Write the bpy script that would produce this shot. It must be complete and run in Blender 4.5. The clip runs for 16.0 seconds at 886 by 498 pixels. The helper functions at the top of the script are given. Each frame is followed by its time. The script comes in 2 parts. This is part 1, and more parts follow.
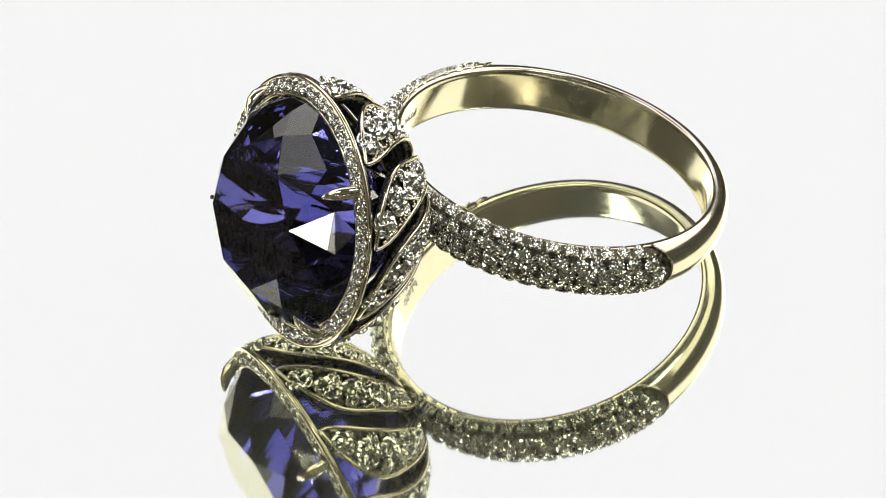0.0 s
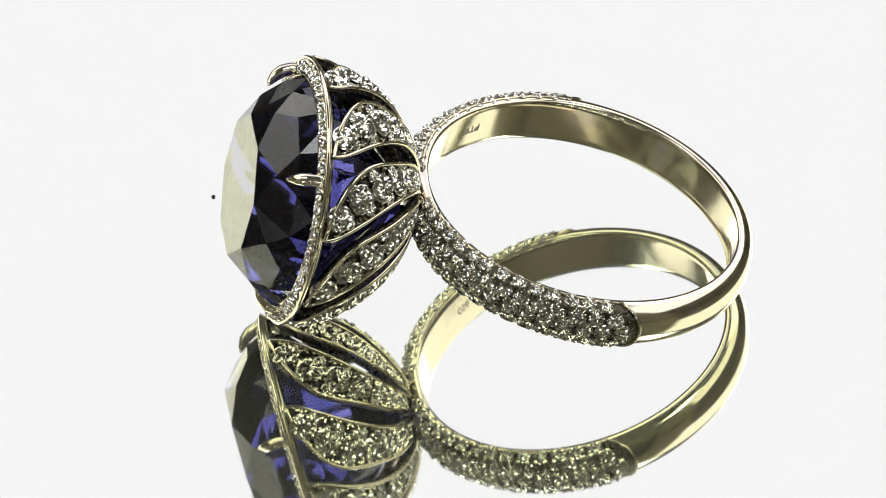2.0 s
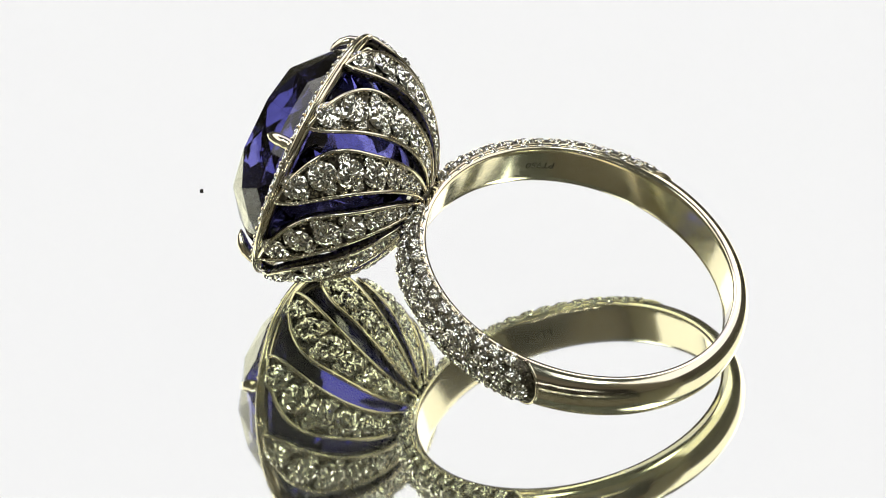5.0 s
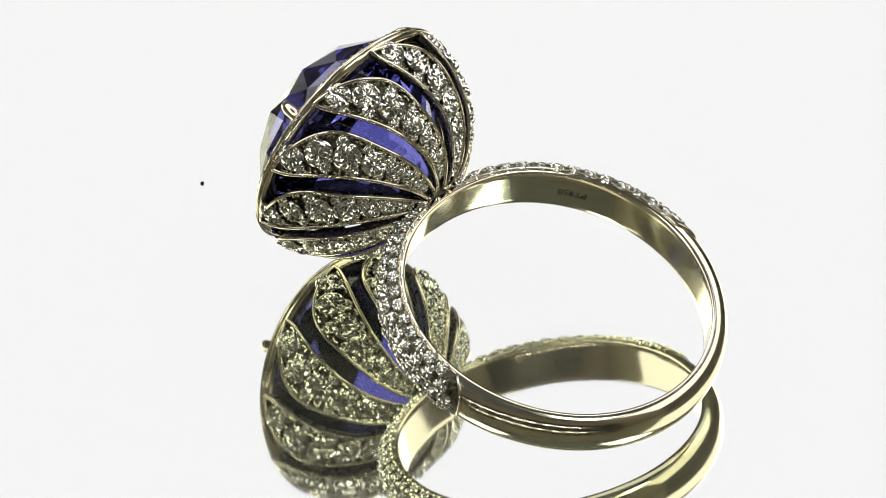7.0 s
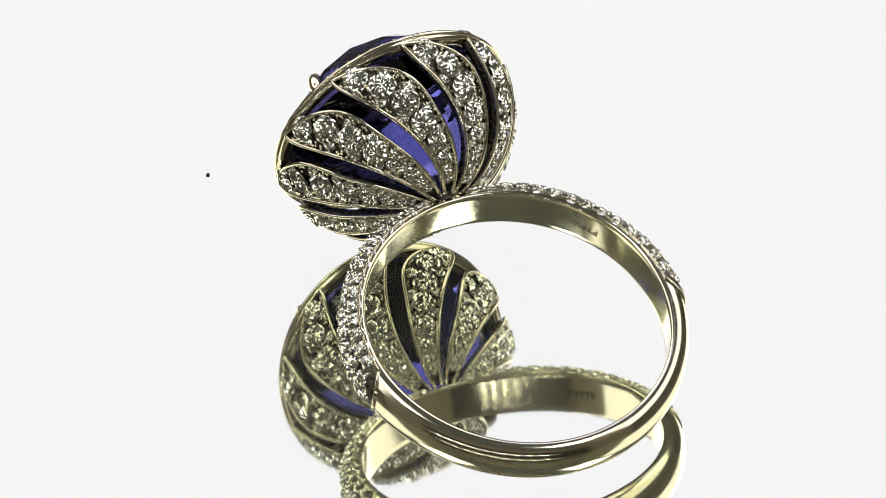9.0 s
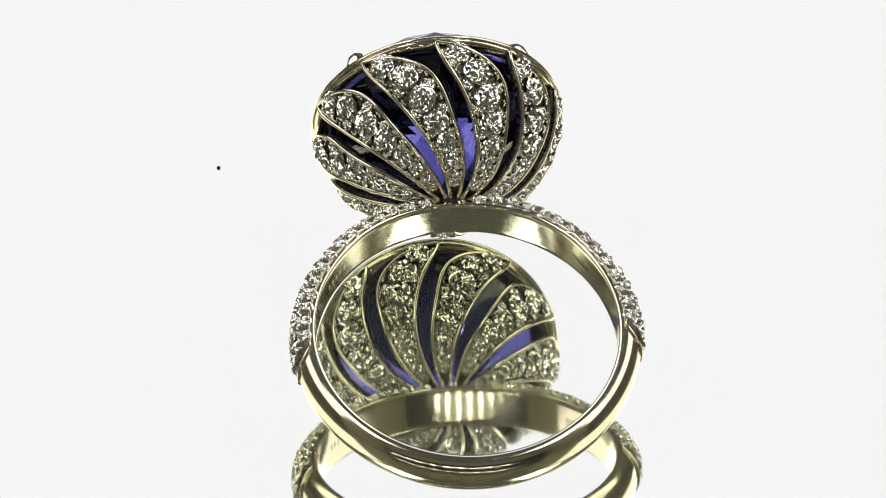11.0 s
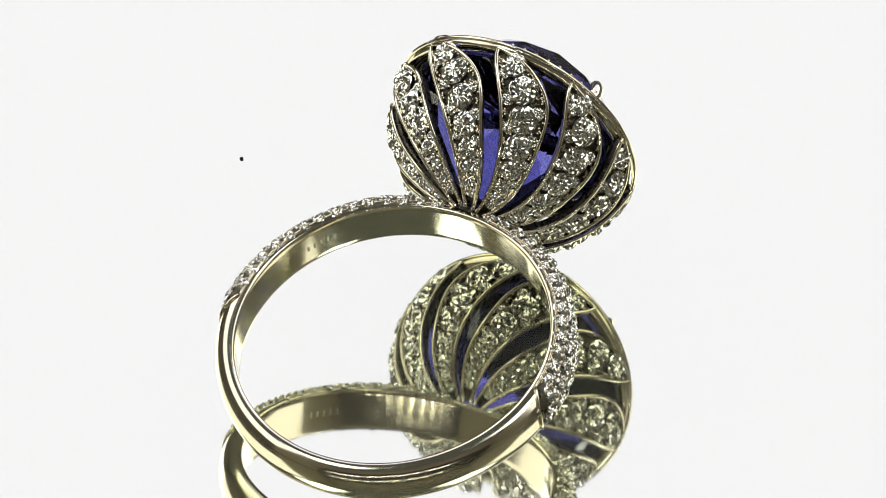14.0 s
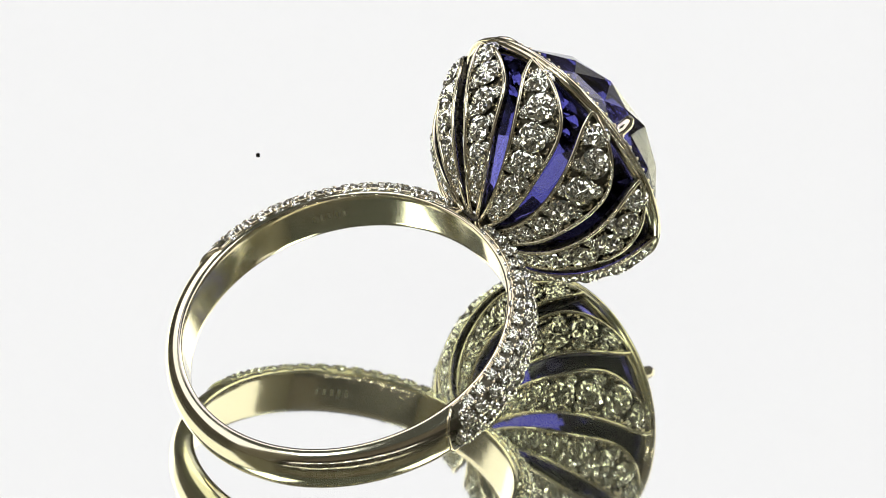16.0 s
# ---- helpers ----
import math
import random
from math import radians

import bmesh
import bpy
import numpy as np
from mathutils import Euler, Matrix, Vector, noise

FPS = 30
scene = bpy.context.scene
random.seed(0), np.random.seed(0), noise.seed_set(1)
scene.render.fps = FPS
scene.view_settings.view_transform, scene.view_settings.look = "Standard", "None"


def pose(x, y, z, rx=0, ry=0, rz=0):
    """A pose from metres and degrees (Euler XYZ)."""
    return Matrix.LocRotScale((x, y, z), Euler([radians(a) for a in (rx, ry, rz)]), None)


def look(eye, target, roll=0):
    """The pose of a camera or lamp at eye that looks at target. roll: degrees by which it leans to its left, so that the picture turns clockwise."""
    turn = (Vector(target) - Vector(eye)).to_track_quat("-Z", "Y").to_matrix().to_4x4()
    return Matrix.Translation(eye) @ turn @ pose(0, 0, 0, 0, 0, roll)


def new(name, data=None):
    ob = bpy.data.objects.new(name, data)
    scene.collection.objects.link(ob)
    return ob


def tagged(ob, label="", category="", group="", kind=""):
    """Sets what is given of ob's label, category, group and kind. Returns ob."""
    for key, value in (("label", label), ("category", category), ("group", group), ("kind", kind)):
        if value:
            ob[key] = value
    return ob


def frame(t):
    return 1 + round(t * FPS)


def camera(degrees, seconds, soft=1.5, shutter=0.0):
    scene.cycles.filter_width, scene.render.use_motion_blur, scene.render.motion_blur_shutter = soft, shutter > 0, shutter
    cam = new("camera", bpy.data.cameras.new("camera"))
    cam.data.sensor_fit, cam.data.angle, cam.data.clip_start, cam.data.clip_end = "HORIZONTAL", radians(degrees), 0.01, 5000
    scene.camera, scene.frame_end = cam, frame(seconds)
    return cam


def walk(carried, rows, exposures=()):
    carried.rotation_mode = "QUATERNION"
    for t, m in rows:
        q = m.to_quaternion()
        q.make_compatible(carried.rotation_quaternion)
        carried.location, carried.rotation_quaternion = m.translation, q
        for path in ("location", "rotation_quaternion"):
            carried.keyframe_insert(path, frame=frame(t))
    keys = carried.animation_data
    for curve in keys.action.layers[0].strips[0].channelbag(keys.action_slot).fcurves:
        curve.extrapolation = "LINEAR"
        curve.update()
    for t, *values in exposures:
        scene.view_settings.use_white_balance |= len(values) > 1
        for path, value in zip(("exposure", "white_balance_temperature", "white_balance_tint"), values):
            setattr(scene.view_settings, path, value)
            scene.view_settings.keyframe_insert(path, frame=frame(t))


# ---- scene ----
FOV = 6.86            # long macro lens
UNIT = 0.0085         # inner radius of the shank, metres
DIST = 47.51 * UNIT
PITCH = radians(39.22)
ROLL = -0.05
cam = camera(FOV, 16.0, soft=0.9)
# seconds, how far the camera stands back on its slide (in shank radii)
SLIDE = [
    (0, -1.38),
    (0.5, -1.30),
    (1, -1.13),
    (1.5, -0.93),
    (2, -0.74),
    (2.5, -0.53),
    (3, -0.31),
    (3.5, -0.11),
    (4, 0.03),
    (6.5, 0.52),
    (7, 0.71),
    (7.5, 0.85),
    (8, 0.92),
    (8.5, 1.07),
    (9, 1.25),
    (11.5, 1.83),
    (12, 1.49),
    (12.5, 1.11),
    (13, 0.69),
    (13.5, 0.26),
    (14, -0.16),
    (14.5, -0.57),
    (15, -1.01),
    (15.5, -1.39),
    (16, -1.70),
]


def eye_at(back):
    d = DIST + back * UNIT
    return (0.0, -d * math.cos(PITCH), d * math.sin(PITCH))


walk(cam, [(t, look(eye_at(back), (0, 0, 0), ROLL)) for t, back in SLIDE])

# how the ring lies on the mirror: tilt of the shank, lean, height of its centre
TILT, LEAN, HIGH = 13.94, -0.21, 0.5745 * UNIT
# upper face of the mirror's glass; the silver lies under it
GLASS_TOP = 0.185 * UNIT
GLASS_THICK = 0.19 * UNIT
# seconds, turn about the upright in degrees, place on the mirror (in shank radii)
TURNS = [
    (0, 119.33, 0.6729, 0.0074),
    (0.5, 114.15, 0.7335, -0.0789),
    (1, 108.84, 0.7730, -0.1869),
    (1.5, 103.83, 0.8072, -0.2835),
    (2, 98.37, 0.8372, -0.3961),
    (2.5, 93.80, 0.8485, -0.4840),
    (3, 88.29, 0.8558, -0.5904),
    (3.5, 83.49, 0.8498, -0.6745),
    (4, 77.55, 0.8489, -0.7863),
    (6.5, 51.91, 0.7455, -1.2074),
    (7, 46.80, 0.7059, -1.2797),
    (7.5, 41.84, 0.6536, -1.3447),
    (8, 36.26, 0.5948, -1.4162),
    (8.5, 31.44, 0.5346, -1.4657),
    (9, 26.23, 0.4623, -1.5194),
    (11.5, 0.24, 0.0704, -1.6603),
    (12, -5.20, -0.0114, -1.6772),
    (12.5, -10.01, -0.0749, -1.6810),
    (13, -15.59, -0.1508, -1.6849),
    (13.5, -20.58, -0.2186, -1.6802),
    (14, -26.39, -0.3000, -1.6581),
    (14.5, -31.35, -0.3654, -1.6383),
    (15, -36.82, -0.4410, -1.6064),
    (15.5, -41.81, -0.5013, -1.5664),
    (16, -47.17, -0.5645, -1.5182),
]
SPECK = [
    (0, -1.452, 0.509),
    (1, -1.456, 0.511),
    (2, -1.464, 0.516),
    (2.5, -1.482, 0.518),
    (3, -1.511, 0.520),
    (3.5, -1.539, 0.528),
    (4, -1.555, 0.545),
    (6.5, -1.583, 0.654),
    (7, -1.586, 0.674),
    (8, -1.583, 0.725),
    (9, -1.568, 0.772),
    (11.5, -1.490, 0.873),
    (12.5, -1.422, 0.897),
    (13.5, -1.346, 0.914),
    (14.5, -1.271, 0.918),
    (16, -1.163, 0.925),
]

# ---- light ----
world = bpy.data.worlds.new("studio")
scene.world = world
world.use_nodes = True
world.node_tree.nodes["Background"].inputs["Color"].default_value = (0.55, 0.58, 0.6, 1)
world.node_tree.nodes["Background"].inputs["Strength"].default_value = 0.06


# ---- materials ----
def material(name, color, rough=0.5, metal=0.0, **more):
    m = bpy.data.materials.new(name)
    m.use_nodes = True
    b = m.node_tree.nodes["Principled BSDF"]
    b.inputs["Base Color"].default_value = (*color, 1)
    b.inputs["Roughness"].default_value = rough
    b.inputs["Metallic"].default_value = metal
    for key, value in more.items():
        b.inputs[key.replace("_", " ")].default_value = value
    return m


def worn(m, scale, amount, bump=0.0, fine=8.0):
    """Two scales of change in the roughness, and a fine relief."""
    t = m.node_tree
    b = t.nodes["Principled BSDF"]
    base = b.inputs["Roughness"].default_value
    co = t.nodes.new("ShaderNodeTexCoord")
    a = t.nodes.new("ShaderNodeTexNoise")
    a.inputs["Scale"].default_value = scale
    c = t.nodes.new("ShaderNodeTexNoise")
    c.inputs["Scale"].default_value = scale * fine
    mix = t.nodes.new("ShaderNodeMath")
    mix.operation = "MULTIPLY"
    r = t.nodes.new("ShaderNodeMapRange")
    r.inputs["From Min"].default_value, r.inputs["From Max"].default_value = 0.1, 0.45
    r.inputs["To Min"].default_value, r.inputs["To Max"].default_value = base - amount, base + amount
    for n in (a, c):
        t.links.new(co.outputs["Object"], n.inputs["Vector"])
    t.links.new(a.outputs["Fac"], mix.inputs[0])
    t.links.new(c.outputs["Fac"], mix.inputs[1])
    t.links.new(mix.outputs[0], r.inputs["Value"])
    t.links.new(r.outputs[0], b.inputs["Roughness"])
    if bump:
        bp = t.nodes.new("ShaderNodeBump")
        bp.inputs["Strength"].default_value = bump
        bp.inputs["Distance"].default_value = 0.00002 + 0.00012 * (bump > 0.5)
        t.links.new(c.outputs["Fac"], bp.inputs["Height"])
        t.links.new(bp.outputs[0], b.inputs["Normal"])
    return m


def glow(name, color, strength):
    m = bpy.data.materials.new(name)
    m.use_nodes = True
    t = m.node_tree
    t.nodes.remove(t.nodes["Principled BSDF"])
    e = t.nodes.new("ShaderNodeEmission")
    e.inputs["Color"].default_value = (*color, 1)
    e.inputs["Strength"].default_value = strength
    t.links.new(e.outputs[0], t.nodes["Material Output"].inputs["Surface"])
    return m


PLATINUM = worn(material("polished_platinum", (0.86, 0.80, 0.65), 0.12, 1.0), 260, 0.04, 0.06)
BAND = worn(material("shank_platinum", (0.86, 0.80, 0.65), 0.14, 1.0), 260, 0.05, 0.06)
# same platinum, base colour darkened to stand for shade between the stones
BEADED_SHADED = worn(material("bead_set_platinum_shaded", (0.11, 0.10, 0.075), 0.3, 1.0), 1400, 0.08, 1.0, 3.0)
GLASS = material("mirror_glass", (0.985, 0.985, 0.95), 0.0, 0.0, Transmission_Weight=1.0, IOR=1.03)
MIRROR = worn(material("silvered_mirror", (0.93, 0.95, 0.84), 0.046, 0.95), 40, 0.004)
DIAMOND = material("diamond", (0.95, 0.95, 0.915), 0.02, 0.98, IOR=2.42)
TANZANITE = material("violet_blue_gem", (0.095, 0.094, 0.38), 0.0, 0.0, Transmission_Weight=1.0, IOR=1.69)
ENGRAVED = material("engraved_dark", (0.07, 0.065, 0.05), 0.4, 1.0)
FAINT = material("faint_engraving", (0.62, 0.58, 0.44), 0.3, 1.0)
DUST = material("dust", (0.03, 0.028, 0.02), 0.9)
SWEEP = glow("lit_sweep", (1.003, 0.982, 1.198), 1.032)
PANEL = glow("lit_diffuser", (1.0, 0.97, 0.91), 1.4)
FILL = glow("added_fill_panel", (1.0, 0.97, 0.88), 2.3)
SOFT = glow("softbox_face", (0.95, 1.0, 0.95), 4.6)
ROOF = glow("dim_roof_cloth", (0.95, 1.0, 0.86), 0.07)
LED = glow("led", (1.0, 0.97, 0.9), 26.0)
DARK = worn(material("dark_cloth", (0.03, 0.027, 0.02), 0.9), 20, 0.05)
GREY = worn(material("grey_board", (0.42, 0.41, 0.36), 0.6), 20, 0.1)
WHITE = worn(material("white_acrylic", (0.80, 0.80, 0.74), 0.35), 20, 0.08)
WALL = worn(material("brown_grey_board", (0.13, 0.11, 0.08), 0.7), 20, 0.1)
TAN = worn(material("tan_cloth", (0.24, 0.215, 0.155), 0.9), 20, 0.05)
SKIRT = worn(material("dark_skirt_cloth", (0.10, 0.09, 0.07), 0.9), 20, 0.05)


# ---- making meshes ----
def mesh_of(name, bm, mat, smooth=False):
    me = bpy.data.meshes.new(name)
    bm.normal_update()
    bm.to_mesh(me)
    bm.free()
    me.materials.append(mat)
    if smooth:
        me.polygons.foreach_set("use_smooth", [True] * len(me.polygons))
    return me


def part(name, bm, mat, parent=None, label="", smooth=False):
    me = bm if isinstance(bm, bpy.types.Mesh) else mesh_of(name, bm, mat, smooth)
    ob = new(name, me)
    ob.parent = parent
    return tagged(ob, label)


def grid_faces(bm, rows, close_u=False, close_v=False):
    """Quads between rows of vertices."""
    nu, nv = len(rows), len(rows[0])
    for i in range(nu if close_u else nu - 1):
        for j in range(nv if close_v else nv - 1):
            q = (rows[i][j], rows[(i + 1) % nu][j], rows[(i + 1) % nu][(j + 1) % nv], rows[i][(j + 1) % nv])
            q = list(dict.fromkeys(q))
            if len(q) > 2:
                try:
                    bm.faces.new(q)
                except ValueError:
                    pass


def tube(bm, points, radius, sides=8, closed=False, flat=1.0):
    """A round wire along points; radius may be a list."""
    n = len(points)
    rows = []
    for i, p in enumerate(points):
        a = points[(i - 1) % n] if closed or i else points[i]
        b = points[(i + 1) % n] if closed or i < n - 1 else points[i]
        d = (b - a).normalized()
        u = d.cross(Vector((0.31, 0.17, 0.93))).normalized()
        v = d.cross(u)
        r = radius[i] if isinstance(radius, (list, tuple)) else radius
        rows.append([bm.verts.new(p + r * (math.cos(k * math.tau / sides) * u + flat * math.sin(k * math.tau / sides) * v)) for k in range(sides)])
    grid_faces(bm, rows, closed, True)
    if not closed:
        bm.faces.new(rows[0][::-1])
        bm.faces.new(rows[-1])


def box(bm, x0, y0, z0, x1, y1, z1):
    v = [bm.verts.new(c) for c in ((x0, y0, z0), (x1, y0, z0), (x1, y1, z0), (x0, y1, z0), (x0, y0, z1), (x1, y0, z1), (x1, y1, z1), (x0, y1, z1))]
    for q in ((3, 2, 1, 0), (4, 5, 6, 7), (0, 1, 5, 4), (1, 2, 6, 5), (2, 3, 7, 6), (3, 0, 4, 7)):
        bm.faces.new([v[i] for i in q])


def brilliant(seed):
    """A small round brilliant of radius 1: girdle in z = 0, table up, its star of facets cut in."""
    rnd = random.Random(seed)
    bm = bmesh.new()

    def ring_of(n, r, high, low, turn=0.0):
        return [bm.verts.new((r * math.cos((i + turn) * math.tau / n), r * math.sin((i + turn) * math.tau / n), (high if i % 2 else low) + rnd.uniform(-0.04, 0.04))) for i in range(n)]

    top = bm.verts.new((0, 0, 0.20 + rnd.uniform(-0.05, 0.05)))
    n = 24
    rings = [ring_of(n, 0.24, 0.28, 0.20), ring_of(n, 0.52, 0.33, 0.15, 0.5), ring_of(n, 0.72, 0.26, 0.14), ring_of(n, 0.88, 0.16, 0.07, 0.5), ring_of(n, 1.0, 0.01, 0.0)]
    foot = bm.verts.new((0, 0, -0.7))
    for i in range(n):
        k = (i + 1) % n
        bm.faces.new((top, rings[0][i], rings[0][k]))
        for a, b in zip(rings, rings[1:]):
            bm.faces.new((a[i], b[i], a[k]))
            bm.faces.new((a[k], b[i], b[k]))
        bm.faces.new((rings[-1][k], rings[-1][i], foot))
    bmesh.ops.recalc_face_normals(bm, faces=bm.faces)
    return mesh_of("diamond", bm, DIAMOND)


GEMS = [brilliant(k) for k in range(5)]


def set_gem(place, up, size, parent, spin=0.0):
    ob = new("diamond", random.choice(GEMS))
    ob.parent = parent
    up = Vector(up).normalized() + Vector([random.uniform(-0.09, 0.09) for _ in range(3)])
    m = up.to_track_quat("Z", "Y").to_matrix().to_4x4()
    ob.matrix_local = Matrix.Translation(place) @ m @ Matrix.Rotation(spin, 4, "Z") @ Matrix.Scale(size, 4)
    return ob


def beads(bm, spots, size):
    """Small round metal grains that hold the stones."""
    for p in spots:
        bmesh.ops.create_icosphere(bm, subdivisions=1, radius=size, matrix=Matrix.Translation(p))


# ---- the studio ----
def studio():
    bm = bmesh.new()
    bmesh.ops.create_circle(bm, cap_ends=True, segments=96, radius=0.15)
    top = bm.faces[:]
    r = bmesh.ops.extrude_face_region(bm, geom=top)
    bmesh.ops.translate(bm, verts=[v for v in r["geom"] if isinstance(v, bmesh.types.BMVert)], vec=(0, 0, -0.003))
    bmesh.ops.recalc_face_normals(bm, faces=bm.faces)
    bmesh.ops.translate(bm, verts=bm.verts, vec=(0, 0, GLASS_TOP - GLASS_THICK))
    plate = tagged(part("mirror_plate", bm, MIRROR), "round silvered mirror plate under clear greenish glass", "mirror", kind="structure")
    bm = bmesh.new()
    bmesh.ops.create_cone(bm, cap_ends=True, segments=96, radius1=0.15, radius2=0.15, depth=GLASS_THICK - 0.00002)
    bmesh.ops.translate(bm, verts=bm.verts, vec=(0, 0, GLASS_TOP - GLASS_THICK / 2 + 0.00001))
    part("glass_pane", bm, GLASS, plate, "clear glass over the silver")

    bm = bmesh.new()
    box(bm, -0.6, -0.5, -0.03, 0.6, 0.5, -0.0035)
    tagged(part("floor", bm, WHITE), "white acrylic table board under the mirror plate", "floor", kind="structure")

    # back, roof and sides of the lit tent, one sweep
    bm = bmesh.new()
    rows = []
    for x in (-0.13, 0.13):
        row = [bm.verts.new((x, 0.42, 0.19))]
        for k in range(13):
            a = k * math.pi / 24
            row.append(bm.verts.new((x, 0.30 + 0.12 * math.cos(a), 0.48 + 0.12 * math.sin(a))))
        rows.append(row)
    grid_faces(bm, rows)
    tagged(part("backdrop", bm, SWEEP), "white backlit sweep of diffuser cloth", "backdrop", kind="structure")
    # unseen glowing panels, added to brighten reflections in the gem and stones
    for s in (-1, 1):
        bm = bmesh.new()
        box(bm, min(s * 0.132, s * 0.398), 0.415, 0.19, max(s * 0.132, s * 0.398), 0.42, 0.60)
        tagged(part("wall_back", bm, FILL), "added glowing fill panel beside the sweep, out of view", "wall", kind="structure")
        bm = bmesh.new()
        bm.faces.new([bm.verts.new(c) for c in ((s * 0.132, 0.302, 0.60), (s * 0.40, 0.302, 0.60), (s * 0.40, 0.42, 0.60), (s * 0.132, 0.42, 0.60))])
        tagged(part("ceiling", bm, ROOF), "dim translucent roof cloth beside the sweep", "ceiling", kind="structure")
    for s in (-1, 1):
        for y0, y1, z0, z1, mat, word in ((0.42, -0.15, 0.19, 0.60, PANEL, "white backlit side panel of the light tent"), (0.42, -0.15, -0.006, 0.19, SKIRT, "dark cloth skirt of the light tent"), (-0.15, -0.42, -0.006, 0.60, TAN, "brown cloth side of the light tent")):
            bm = bmesh.new()
            bm.faces.new([bm.verts.new((s * 0.40, y, z)) for y, z in ((y0, z0), (y1, z0), (y1, z1), (y0, z1))])
            tagged(part("wall_side", bm, mat), word, "wall", kind="structure")

    bm = bmesh.new()
    box(bm, -0.40, 0.42, -0.006, 0.40, 0.43, 0.188)
    tagged(part("wall_back", bm, SKIRT), "dark cloth skirt below the backdrop", "wall", kind="structure")

    # the dark room behind the camera
    bm = bmesh.new()
    box(bm, -0.42, -0.44, -0.006, 0.42, -0.42, 0.235)
    tagged(part("wall_front", bm, DARK), "dark cloth below behind the camera", "wall", kind="structure")
    bm = bmesh.new()
    box(bm, -0.42, -0.44, 0.235, 0.42, -0.42, 0.62)
    tagged(part("wall_front", bm, WALL), "dark brown-grey board wall above behind the camera", "wall", kind="structure")

    bm = bmesh.new()
    bm.faces.new([bm.verts.new(c) for c in ((-0.40, -0.42, 0.60), (0.40, -0.42, 0.60), (0.40, 0.30, 0.60), (-0.40, 0.30, 0.60))])
    tagged(part("ceiling", bm, ROOF), "dim translucent roof cloth of the light tent", "ceiling", kind="structure")
    for s in (-1, 1):
        lamp = new("softbox")
        lamp.location = (s * 0.26, -0.08, 0.585)
        tagged(lamp, "flat softbox with a white face under the roof", "lamp", "softboxes under the roof")
        bm = bmesh.new()
        box(bm, -0.085, -0.115, 0.0, 0.085, 0.115, 0.013)
        part("housing", bm, GREY, lamp)
        bm = bmesh.new()
        box(bm, -0.078, -0.108, -0.004, 0.078, 0.108, 0.0)
        part("diffuser", bm, SOFT, lamp, "glowing white face")

    bm = bmesh.new()
    box(bm, -0.36, -0.42, 0.084, 0.22, -0.408, 0.106)
    bar = tagged(part("led_strip", bm, GREY), "grey strip light with bright diodes on the dark wall", "lamp")
    for i in range(9):
        bm = bmesh.new()
        box(bm, -0.294 + i * 0.055, -0.408, 0.087, -0.286 + i * 0.055, -0.405, 0.103)
        part("diode", bm, LED, bar)


studio()

# ---- the ring ----
RING = new("ring")
tagged(RING, "platinum cocktail ring, violet-blue gem and diamond pave, on a mirror", "ring")
OVAL = 0.978               # the shank is a little narrower than it is tall
WIDE = 0.152 * UNIT        # half the width of the shank
XC, ZC = -0.022, 0.005    # the head sits a little off the middle
POLE, DEEP = 1.075, 0.738    # where the basket begins, and its depth
RA, RB = 0.812, 0.82        # half axes of the oval rim


def shank_point(a, s, lift=0.0):
    """On the rounded outside of the shank: a from the head, s from -1 to 1 across."""
    near = max(0.0, 1 - abs(a) / radians(30))
    shoulder = (abs(a) - radians(90)) / radians(26)
    thick = (0.126 + 0.026 * math.exp(-shoulder ** 2) - 0.045 * near) * UNIT
    r = UNIT + (thick + lift) * math.cos(s * 1.45) ** 0.75
    z = (WIDE + lift) * (1 - 0.12 * near) * math.sin(s * 1.45) / math.sin(1.45)
    return Vector((OVAL * r * math.sin(a), r * math.cos(a), z))


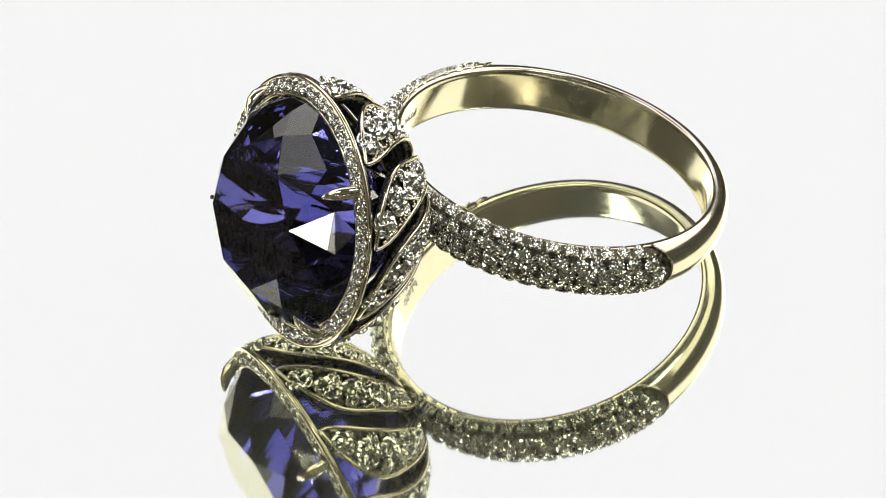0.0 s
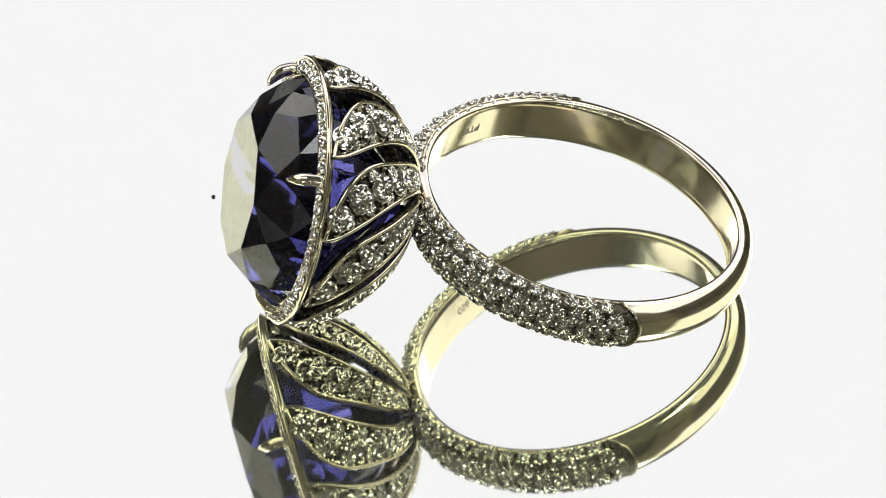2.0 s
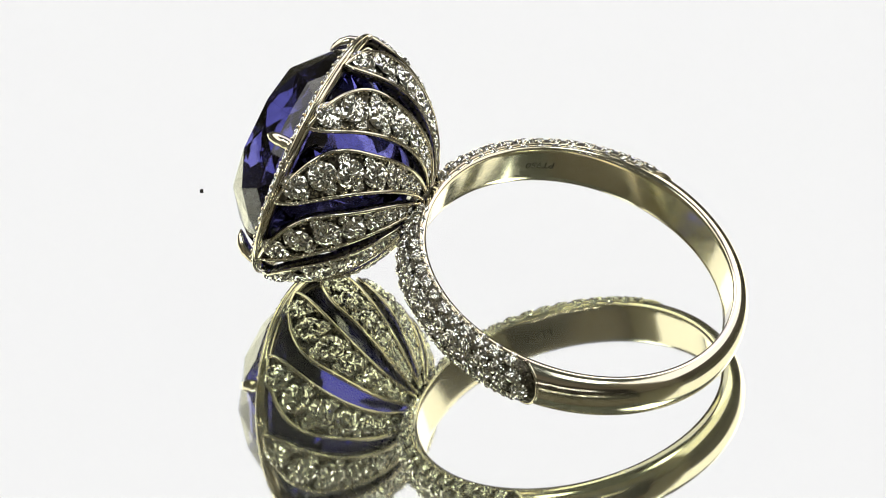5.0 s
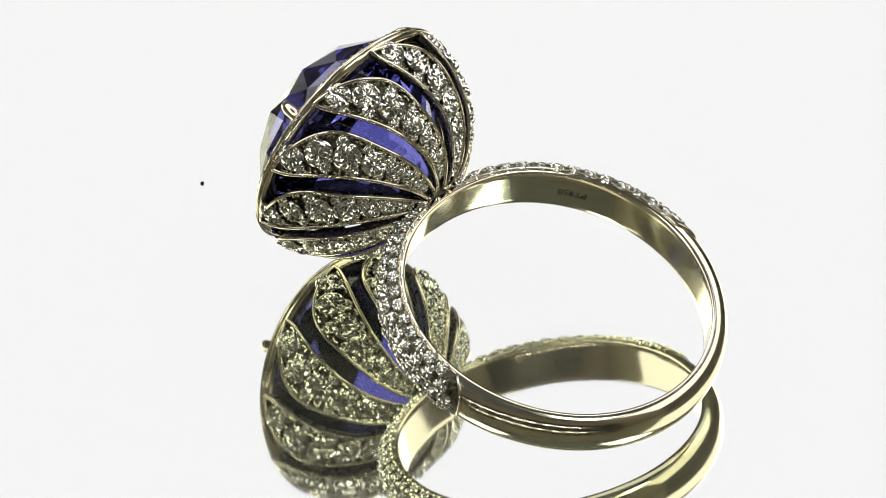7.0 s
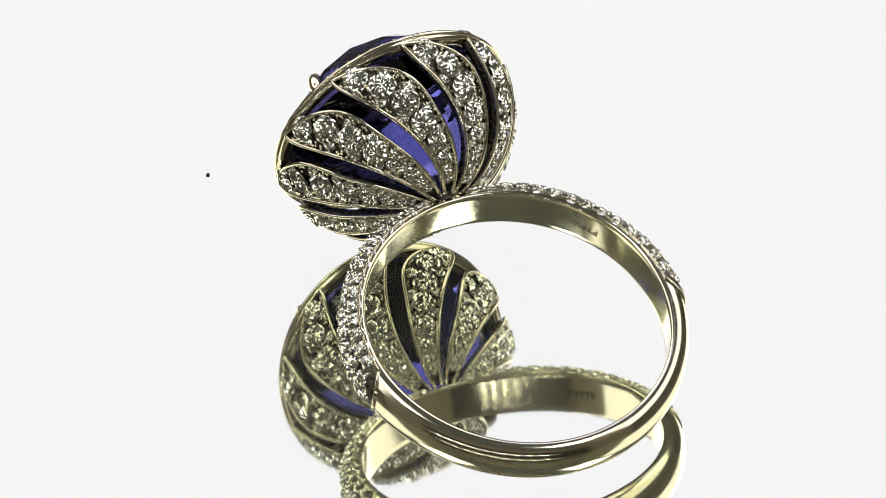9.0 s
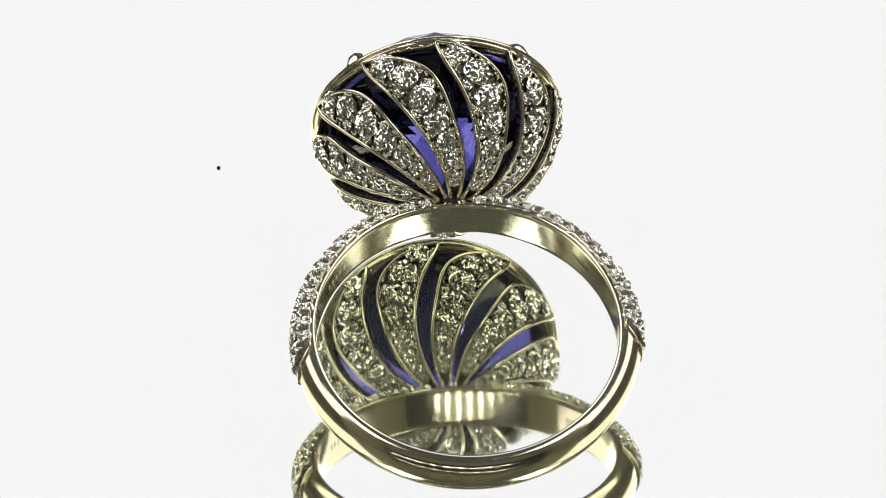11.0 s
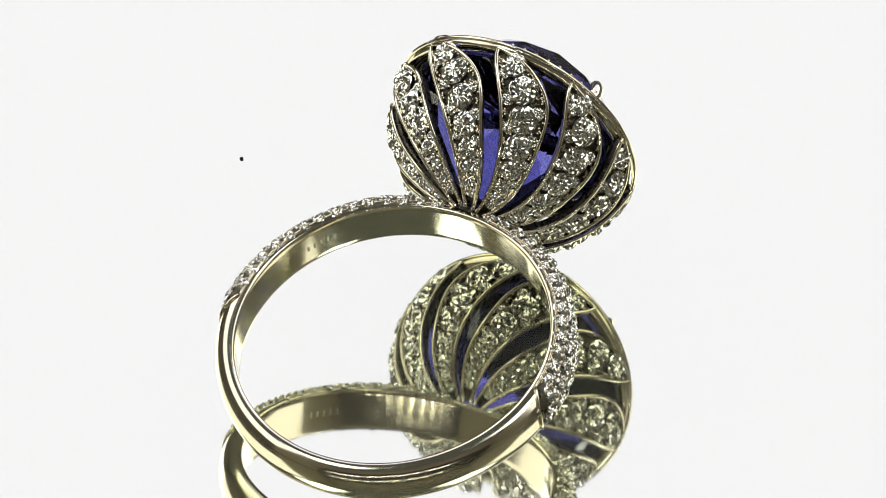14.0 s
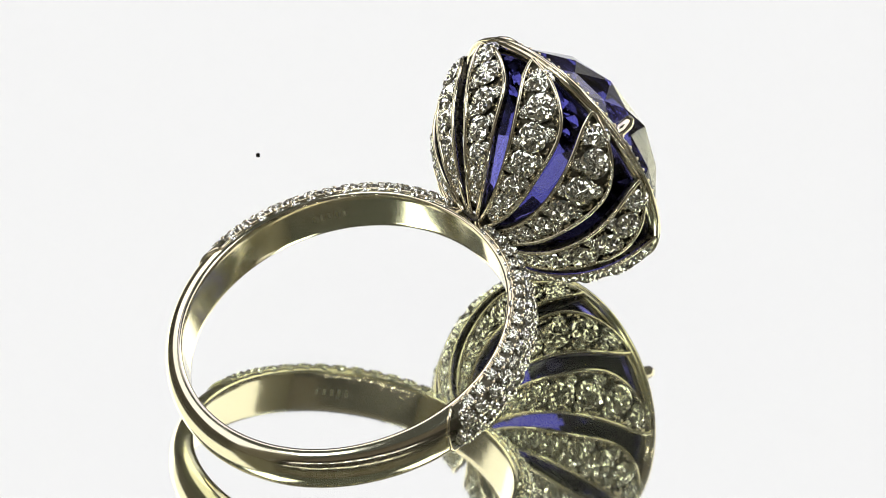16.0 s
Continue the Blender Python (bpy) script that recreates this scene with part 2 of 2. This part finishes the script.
def shank():
    bm = bmesh.new()
    rows = []
    for i in range(160):
        a = (i + 0.5) * math.tau / 160 - math.pi
        row = [bm.verts.new(shank_point(a, s / 7)) for s in range(-7, 8)]
        for s in (1.0, 0.92, 0.7, 0.35, 0, -0.35, -0.7, -0.92, -1.0):
            r = UNIT * (1.0 - 0.012 * max(0.0, math.cos(a)) ** 3 + 0.0012 * s * s + 0.005 * (abs(s) > 0.95))
            row.append(bm.verts.new((OVAL * r * math.sin(a), r * math.cos(a), s * WIDE * 0.97)))
        rows.append(row)
    grid_faces(bm, rows, True, True)
    bmesh.ops.recalc_face_normals(bm, faces=bm.faces)
    body = part("shank", bm, BAND, RING, "polished half-round platinum shank", True)

    # pave on both shoulders
    END = radians(100.5)

    def stop(s):
        return END - radians(6.5) * abs(s) ** 2.2

    for side in (-1, 1):
        bm = bmesh.new()
        rows = []
        for i in range(60):
            k = min(1, (59 - i) / 2)
            rows.append([bm.verts.new(shank_point(side * (radians(9) + (stop(s / 6) - radians(9)) * i / 59), s / 6 * 0.93, 0.012 * UNIT * k * (1 - abs(s / 6) ** 6) + 0.0005 * UNIT)) for s in range(-6, 7)])
        grid_faces(bm, rows)
        field = part("pave_field", bm, BEADED_SHADED, RING, "bead-set diamond pave on the shoulder", True)
        grains = []
        step = 0.106
        n = int((END - radians(10)) / step)
        for row, s in enumerate((-0.82, -0.43, 0.0, 0.43, 0.82)):
            for i in range(n + 1):
                a = radians(10) + (i + 0.5 * (row % 2)) * step
                if a > stop(s) - 0.05:
                    continue
                big = (0.049, 0.063, 0.067, 0.063, 0.049)[row]
                p = shank_point(side * a, s, 0.001 * UNIT)
                c = Vector((OVAL * UNIT * 1.02 * math.sin(side * a), UNIT * 1.02 * math.cos(side * a), 0))
                set_gem(p, p - c, big * UNIT * random.uniform(0.94, 1.05), field, random.random() * 3)
                for ds, da in ((-0.2, 0.22), (0.2, 0.22), (-0.2, -0.22), (0.2, -0.22)):
                    if a + da * step > stop(s) - 0.04:
                        continue
                    grains.append(shank_point(side * (a + da * step), max(-0.92, min(0.92, s + ds)), 0.012 * UNIT))
        bm = bmesh.new()
        beads(bm, grains, 0.0125 * UNIT)
        tagged(part("grain_bead", bm, PLATINUM, field), kind="stuff")
        bm = bmesh.new()
        tube(bm, [shank_point(side * stop(s / 10), s / 10 * 0.95, 0.006 * UNIT) for s in range(-10, 11)], 0.011 * UNIT, 6)
        part("rail", bm, PLATINUM, field, "bright polished rail", True)
        for e in (-0.95, 0.95):
            bm = bmesh.new()
            tube(bm, [shank_point(side * (radians(9) + (stop(e) - radians(9)) * i / 40), e, 0.002 * UNIT) for i in range(41)], 0.010 * UNIT, 6)
            part("rail", bm, PLATINUM, field, "bright polished rail", True)
    return body


SHANK = shank()


def bowl(s, phi, lift=0.0):
    """On the basket: s from the pole to the rim, phi round the oval."""
    a = s * math.pi / 2
    y = POLE + DEEP * (1 - math.cos(a))
    r = math.sin(a) * (1 - 0.04 * math.sin(2 * a))
    p = Vector((RA * r * math.cos(phi) + XC * math.sin(a), y, RB * r * math.sin(phi) + ZC))
    n = Vector((math.sin(a) * math.cos(phi) / RA, -math.cos(a) / DEEP, math.sin(a) * math.sin(phi) / RB)).normalized()
    return (p + lift * n) * UNIT, n


FLARE, FLARE_Z = 0.0, 0.012   # the halo stands out past the basket


def rim(k, phi, y):
    return Vector(((RA + FLARE) * k * math.cos(phi) + XC, y, (RB + FLARE_Z) * k * math.sin(phi) + ZC)) * UNIT


def petal(tip):
    twist = radians(52)

    def edges(s):
        """The two long edges: one runs out to the tip at the rim, the other rounds in to meet it."""
        w = radians(11.2 + 1.7 * math.exp(-((s - 0.78) / 0.16) ** 2))
        far = tip + radians(1.0) - (twist - radians(10.4)) * (1 - s ** 1.35)
        u = max(0.0, min(1.0, (s - 0.77) / 0.218))
        far -= radians(3.0) * u ** 4
        return far - (2 * w - radians(3.0) * u ** 4) * (1 - u ** 2.8) ** 0.55, far

    def centre(s):
        return sum(edges(s)) / 2

    def half(s):
        a, b = edges(s)
        return (b - a) / 2

    S = [0.10 + 0.894 * (1 - (1 - i / 34) ** 1.9) for i in range(35)]
    bm = bmesh.new()
    outer, inner = [], []
    for s in S:
        outer.append([bm.verts.new(bowl(s, centre(s) + half(s) * k / 4, -0.008 + 0.006 * abs(k / 4) ** 3)[0]) for k in range(-4, 5)])
        inner.append([bm.verts.new(bowl(s, centre(s) + half(s) * k / 4, -0.05)[0]) for k in range(-4, 5)])
    loops = [o + i[::-1] for o, i in zip(outer, inner)]
    grid_faces(bm, loops, False, True)
    bm.faces.new(loops[0][::-1])
    bmesh.ops.remove_doubles(bm, verts=bm.verts, dist=1e-7)
    bmesh.ops.recalc_face_normals(bm, faces=bm.faces)
    blade = part("petal", bm, BEADED_SHADED, RING, "curved petal of diamond pave between bright rails", True)
    bm = bmesh.new()
    path = [bowl(s, centre(s) - half(s), 0.012)[0] for s in S] + [bowl(s, centre(s) + half(s), 0.012)[0] for s in S[-2::-1]]
    tube(bm, path, 0.014 * UNIT, 6)
    part("rail", bm, PLATINUM, blade, "bright polished rail", True)
    # stones along the petal, each as wide as the petal lets it be
    def fit(s):
        return min(0.094, max(0.026, 0.70 * half(s) * RA * math.sin(s * math.pi / 2)))

    s, grains = 0.19, []
    while s < 0.945:
        size = fit(s)
        p, n = bowl(s, centre(s), 0.006)
        set_gem(p, n, size * UNIT, blade, random.random() * 3)
        nxt = s
        while nxt < 1.0 and (bowl(nxt, centre(nxt))[0] - p).length < 0.97 * (size + fit(nxt)) * UNIT:
            nxt += 0.004
        mid = (s + nxt) / 2
        for k in (-0.62, 0.62):
            if mid < 0.9:
                q, m = bowl(mid, centre(mid) + k * half(mid), 0.004)
                set_gem(q, m, 0.46 * size * UNIT, blade, random.random() * 3)
            for q, k2 in ((s, 0.84), (s - 0.012, 0.80), (s + 0.012, 0.80), (mid - 0.022, 0.90), (mid + 0.022, 0.90), (mid, 0.22)):
                if q < 0.95:
                    grains.append(bowl(q, centre(q) + math.copysign(k2, k) * half(q), 0.010)[0])
        # loose grains raised in the gaps between the stones
        for _ in range(13):
            q, k = random.uniform(s, nxt), random.uniform(-0.86, 0.86)
            spot = bowl(q, centre(q) + k * half(q), 0.008)[0]
            far = (spot - bowl(nxt, centre(nxt))[0]).length
            if q < 0.95 and (spot - p).length > 0.95 * size * UNIT and far > 0.95 * fit(nxt) * UNIT:
                grains.append(spot)
        last = (p, size)
        s = nxt
    for q, size in ((0.962, 0.042), (0.947, 0.048)):
        p, n = bowl(q, centre(q), 0.006)
        if (p - last[0]).length > 0.85 * (size + last[1]) * UNIT:
            set_gem(p, n, size * UNIT, blade)
            break
    bm = bmesh.new()
    beads(bm, grains, 0.0105 * UNIT)
    tagged(part("grain_bead", bm, PLATINUM, blade), kind="stuff")


def head():
    for i in range(10):
        petal(radians(94 + 36 * i))

    top = POLE + DEEP
    # halo: a shallow ring-shaped channel round the gem
    bm = bmesh.new()
    rows = []
    for i in range(96):
        f = i * math.tau / 96
        rows.append([bm.verts.new(rim(k, f, y)) for k, y in ((0.97, top - 0.015), (1.0, top + 0.01), (0.99, top + 0.035), (0.93, top + 0.05), (0.872, top + 0.055), (0.85, top + 0.03), (0.87, top - 0.02))])
    grid_faces(bm, rows, True, True)
    bmesh.ops.recalc_face_normals(bm, faces=bm.faces)
    halo = part("halo", bm, PLATINUM, RING, "halo of tiny diamonds round the gem", True)
    for k, y, w in ((1.0, top + 0.025, 0.016), (0.868, top + 0.05, 0.013)):
        bm = bmesh.new()
        tube(bm, [rim(k, i * math.tau / 96, y) for i in range(96)], w * UNIT, 6, True)
        part("rail", bm, PLATINUM, halo, "bright polished rail", True)
    grains = []
    count = 60
    for i in range(count):
        f = i * math.tau / count
        p = rim(0.935, f, top + 0.05)
        set_gem(p, Vector((0.25 * math.cos(f), 1, 0.25 * math.sin(f))), 0.047 * UNIT, halo, random.random() * 3)
        for k in (0.9, 0.97):
            grains.append(rim(k, f + math.pi / count, top + 0.055))
    bm = bmesh.new()
    beads(bm, grains, 0.013 * UNIT)
    tagged(part("grain_bead", bm, PLATINUM, halo), kind="stuff")

    # the gem: oval cushion cut
    bm = bmesh.new()
    ga, gb = (RA + FLARE) * 0.87, (RB + FLARE_Z) * 0.87

    def ring_of(n, k, y, turn):
        for i in range(n):
            f = (i + turn) * math.tau / n
            c, s = math.cos(f), math.sin(f)
            bm.verts.new(Vector((ga * k * c + XC, y, gb * k * s + ZC)) * UNIT)

    ring_of(32, 1.0, top + 0.05, 0)
    ring_of(32, 1.0, top + 0.02, 0)
    ring_of(16, 0.925, top + 0.165, 0.5)
    ring_of(8, 0.80, top + 0.275, 0)
    ring_of(8, 0.63, top + 0.372, 0.5)
    ring_of(16, 0.88, top - 0.12, 0)
    ring_of(8, 0.50, top - 0.42, 0.5)
    ring_of(4, 0.14, top - 0.645, 0.25)
    bmesh.ops.convex_hull(bm, input=bm.verts)
    bmesh.ops.dissolve_limit(bm, angle_limit=radians(1.0), verts=bm.verts, edges=bm.edges)
    part("gemstone", bm, TANZANITE, RING, "deep violet-blue faceted oval gem, clear")

    for f in (radians(a) for a in (41, 138, 221, 318)):
        pts = [rim(k, f, top + y) for k, y in ((0.93, 0.02), (0.925, 0.08), (0.90, 0.138), (0.86, 0.18), (0.815, 0.208), (0.775, 0.228))]
        bm = bmesh.new()
        tube(bm, pts, [0.034 * UNIT, 0.040 * UNIT, 0.042 * UNIT, 0.037 * UNIT, 0.026 * UNIT, 0.006 * UNIT], 10)
        part("prong", bm, PLATINUM, RING, "polished claw over the gem's edge", True)

    # collar where the petals meet the shank
    bm = bmesh.new()
    rows = []
    for r, y in ((0.06, 1.005), (0.15, 1.01), (0.16, 1.045), (0.17, 1.075), (0.175, 1.09), (0.14, 1.10), (0.02, 1.10)):
        rows.append([bm.verts.new(Vector((r * math.cos(k * math.tau / 40), y, 0.62 * r * math.sin(k * math.tau / 40) + ZC * 0.3)) * UNIT) for k in range(40)])
    grid_faces(bm, rows, False, True)
    bmesh.ops.recalc_face_normals(bm, faces=bm.faces)
    part("collar", bm, BEADED_SHADED, RING, "small textured collar", True)


head()


def hallmark():
    """The stamp inside the shank, and a row of bars for a number that is not given."""
    cu = bpy.data.curves.new("hallmark", "FONT")
    cu.body, cu.size, cu.extrude = "PT950", 0.075 * UNIT, 0.002 * UNIT
    cu.align_x, cu.align_y = "CENTER", "CENTER"
    tmp = new("hallmark", cu)
    me = bpy.data.meshes.new_from_object(tmp.evaluated_get(bpy.context.evaluated_depsgraph_get()))
    bpy.data.objects.remove(tmp)
    me.materials.clear()
    me.materials.append(ENGRAVED)
    for v in me.vertices:
        a = radians(54) - v.co.x / UNIT
        r = UNIT * 0.998 - v.co.z
        v.co = Vector((OVAL * r * math.sin(a), r * math.cos(a), -v.co.y))
    ob = new("hallmark", me)
    ob.parent = SHANK
    tagged(ob, "stamped hallmark inside the shank")
    for start, count, step, wide in ((-60, 5, 0.048, 0.007), (30, 6, 0.045, 0.005)):
        bm = bmesh.new()
        for i in range(count):
            a = radians(start) + i * step
            r0, r1 = UNIT * 0.9985, UNIT * 0.996
            d, u = Vector((OVAL * math.sin(a), math.cos(a), 0)), Vector((math.cos(a), -math.sin(a), 0))
            vs = []
            for r in (r0, r1):
                for x, z in ((-1, -1), (1, -1), (1, 1), (-1, 1)):
                    vs.append(bm.verts.new(d * r + u * x * wide * UNIT + Vector((0, 0, z * 0.02 * UNIT))))
            for q in ((3, 2, 1, 0), (4, 5, 6, 7), (0, 1, 5, 4), (1, 2, 6, 5), (2, 3, 7, 6), (3, 0, 4, 7)):
                bm.faces.new([vs[k] for k in q])
        part("engraving", bm, FAINT, SHANK, "row of fine engraved marks")


hallmark()


def dust_speck():
    bm = bmesh.new()
    bmesh.ops.create_icosphere(bm, subdivisions=2, radius=0.00011)
    for v in bm.verts:
        v.co *= 1 + 0.5 * noise.noise(v.co * 12000)
        v.co.z = abs(v.co.z) * 0.7
    return tagged(part("dust_speck", bm, DUST), "tiny dark speck on the mirror's silver", "dust")


SPECK_OB = dust_speck()


def motions():
    walk(RING, [(t, pose(x * UNIT, y * UNIT, HIGH, 0, 0, turn) @ pose(0, 0, 0, TILT) @ pose(0, 0, 0, 0, LEAN)) for t, turn, x, y in TURNS])
    walk(SPECK_OB, [(t, pose(x * UNIT, y * UNIT, GLASS_TOP - GLASS_THICK + 0.00003)) for t, x, y in SPECK])


motions()
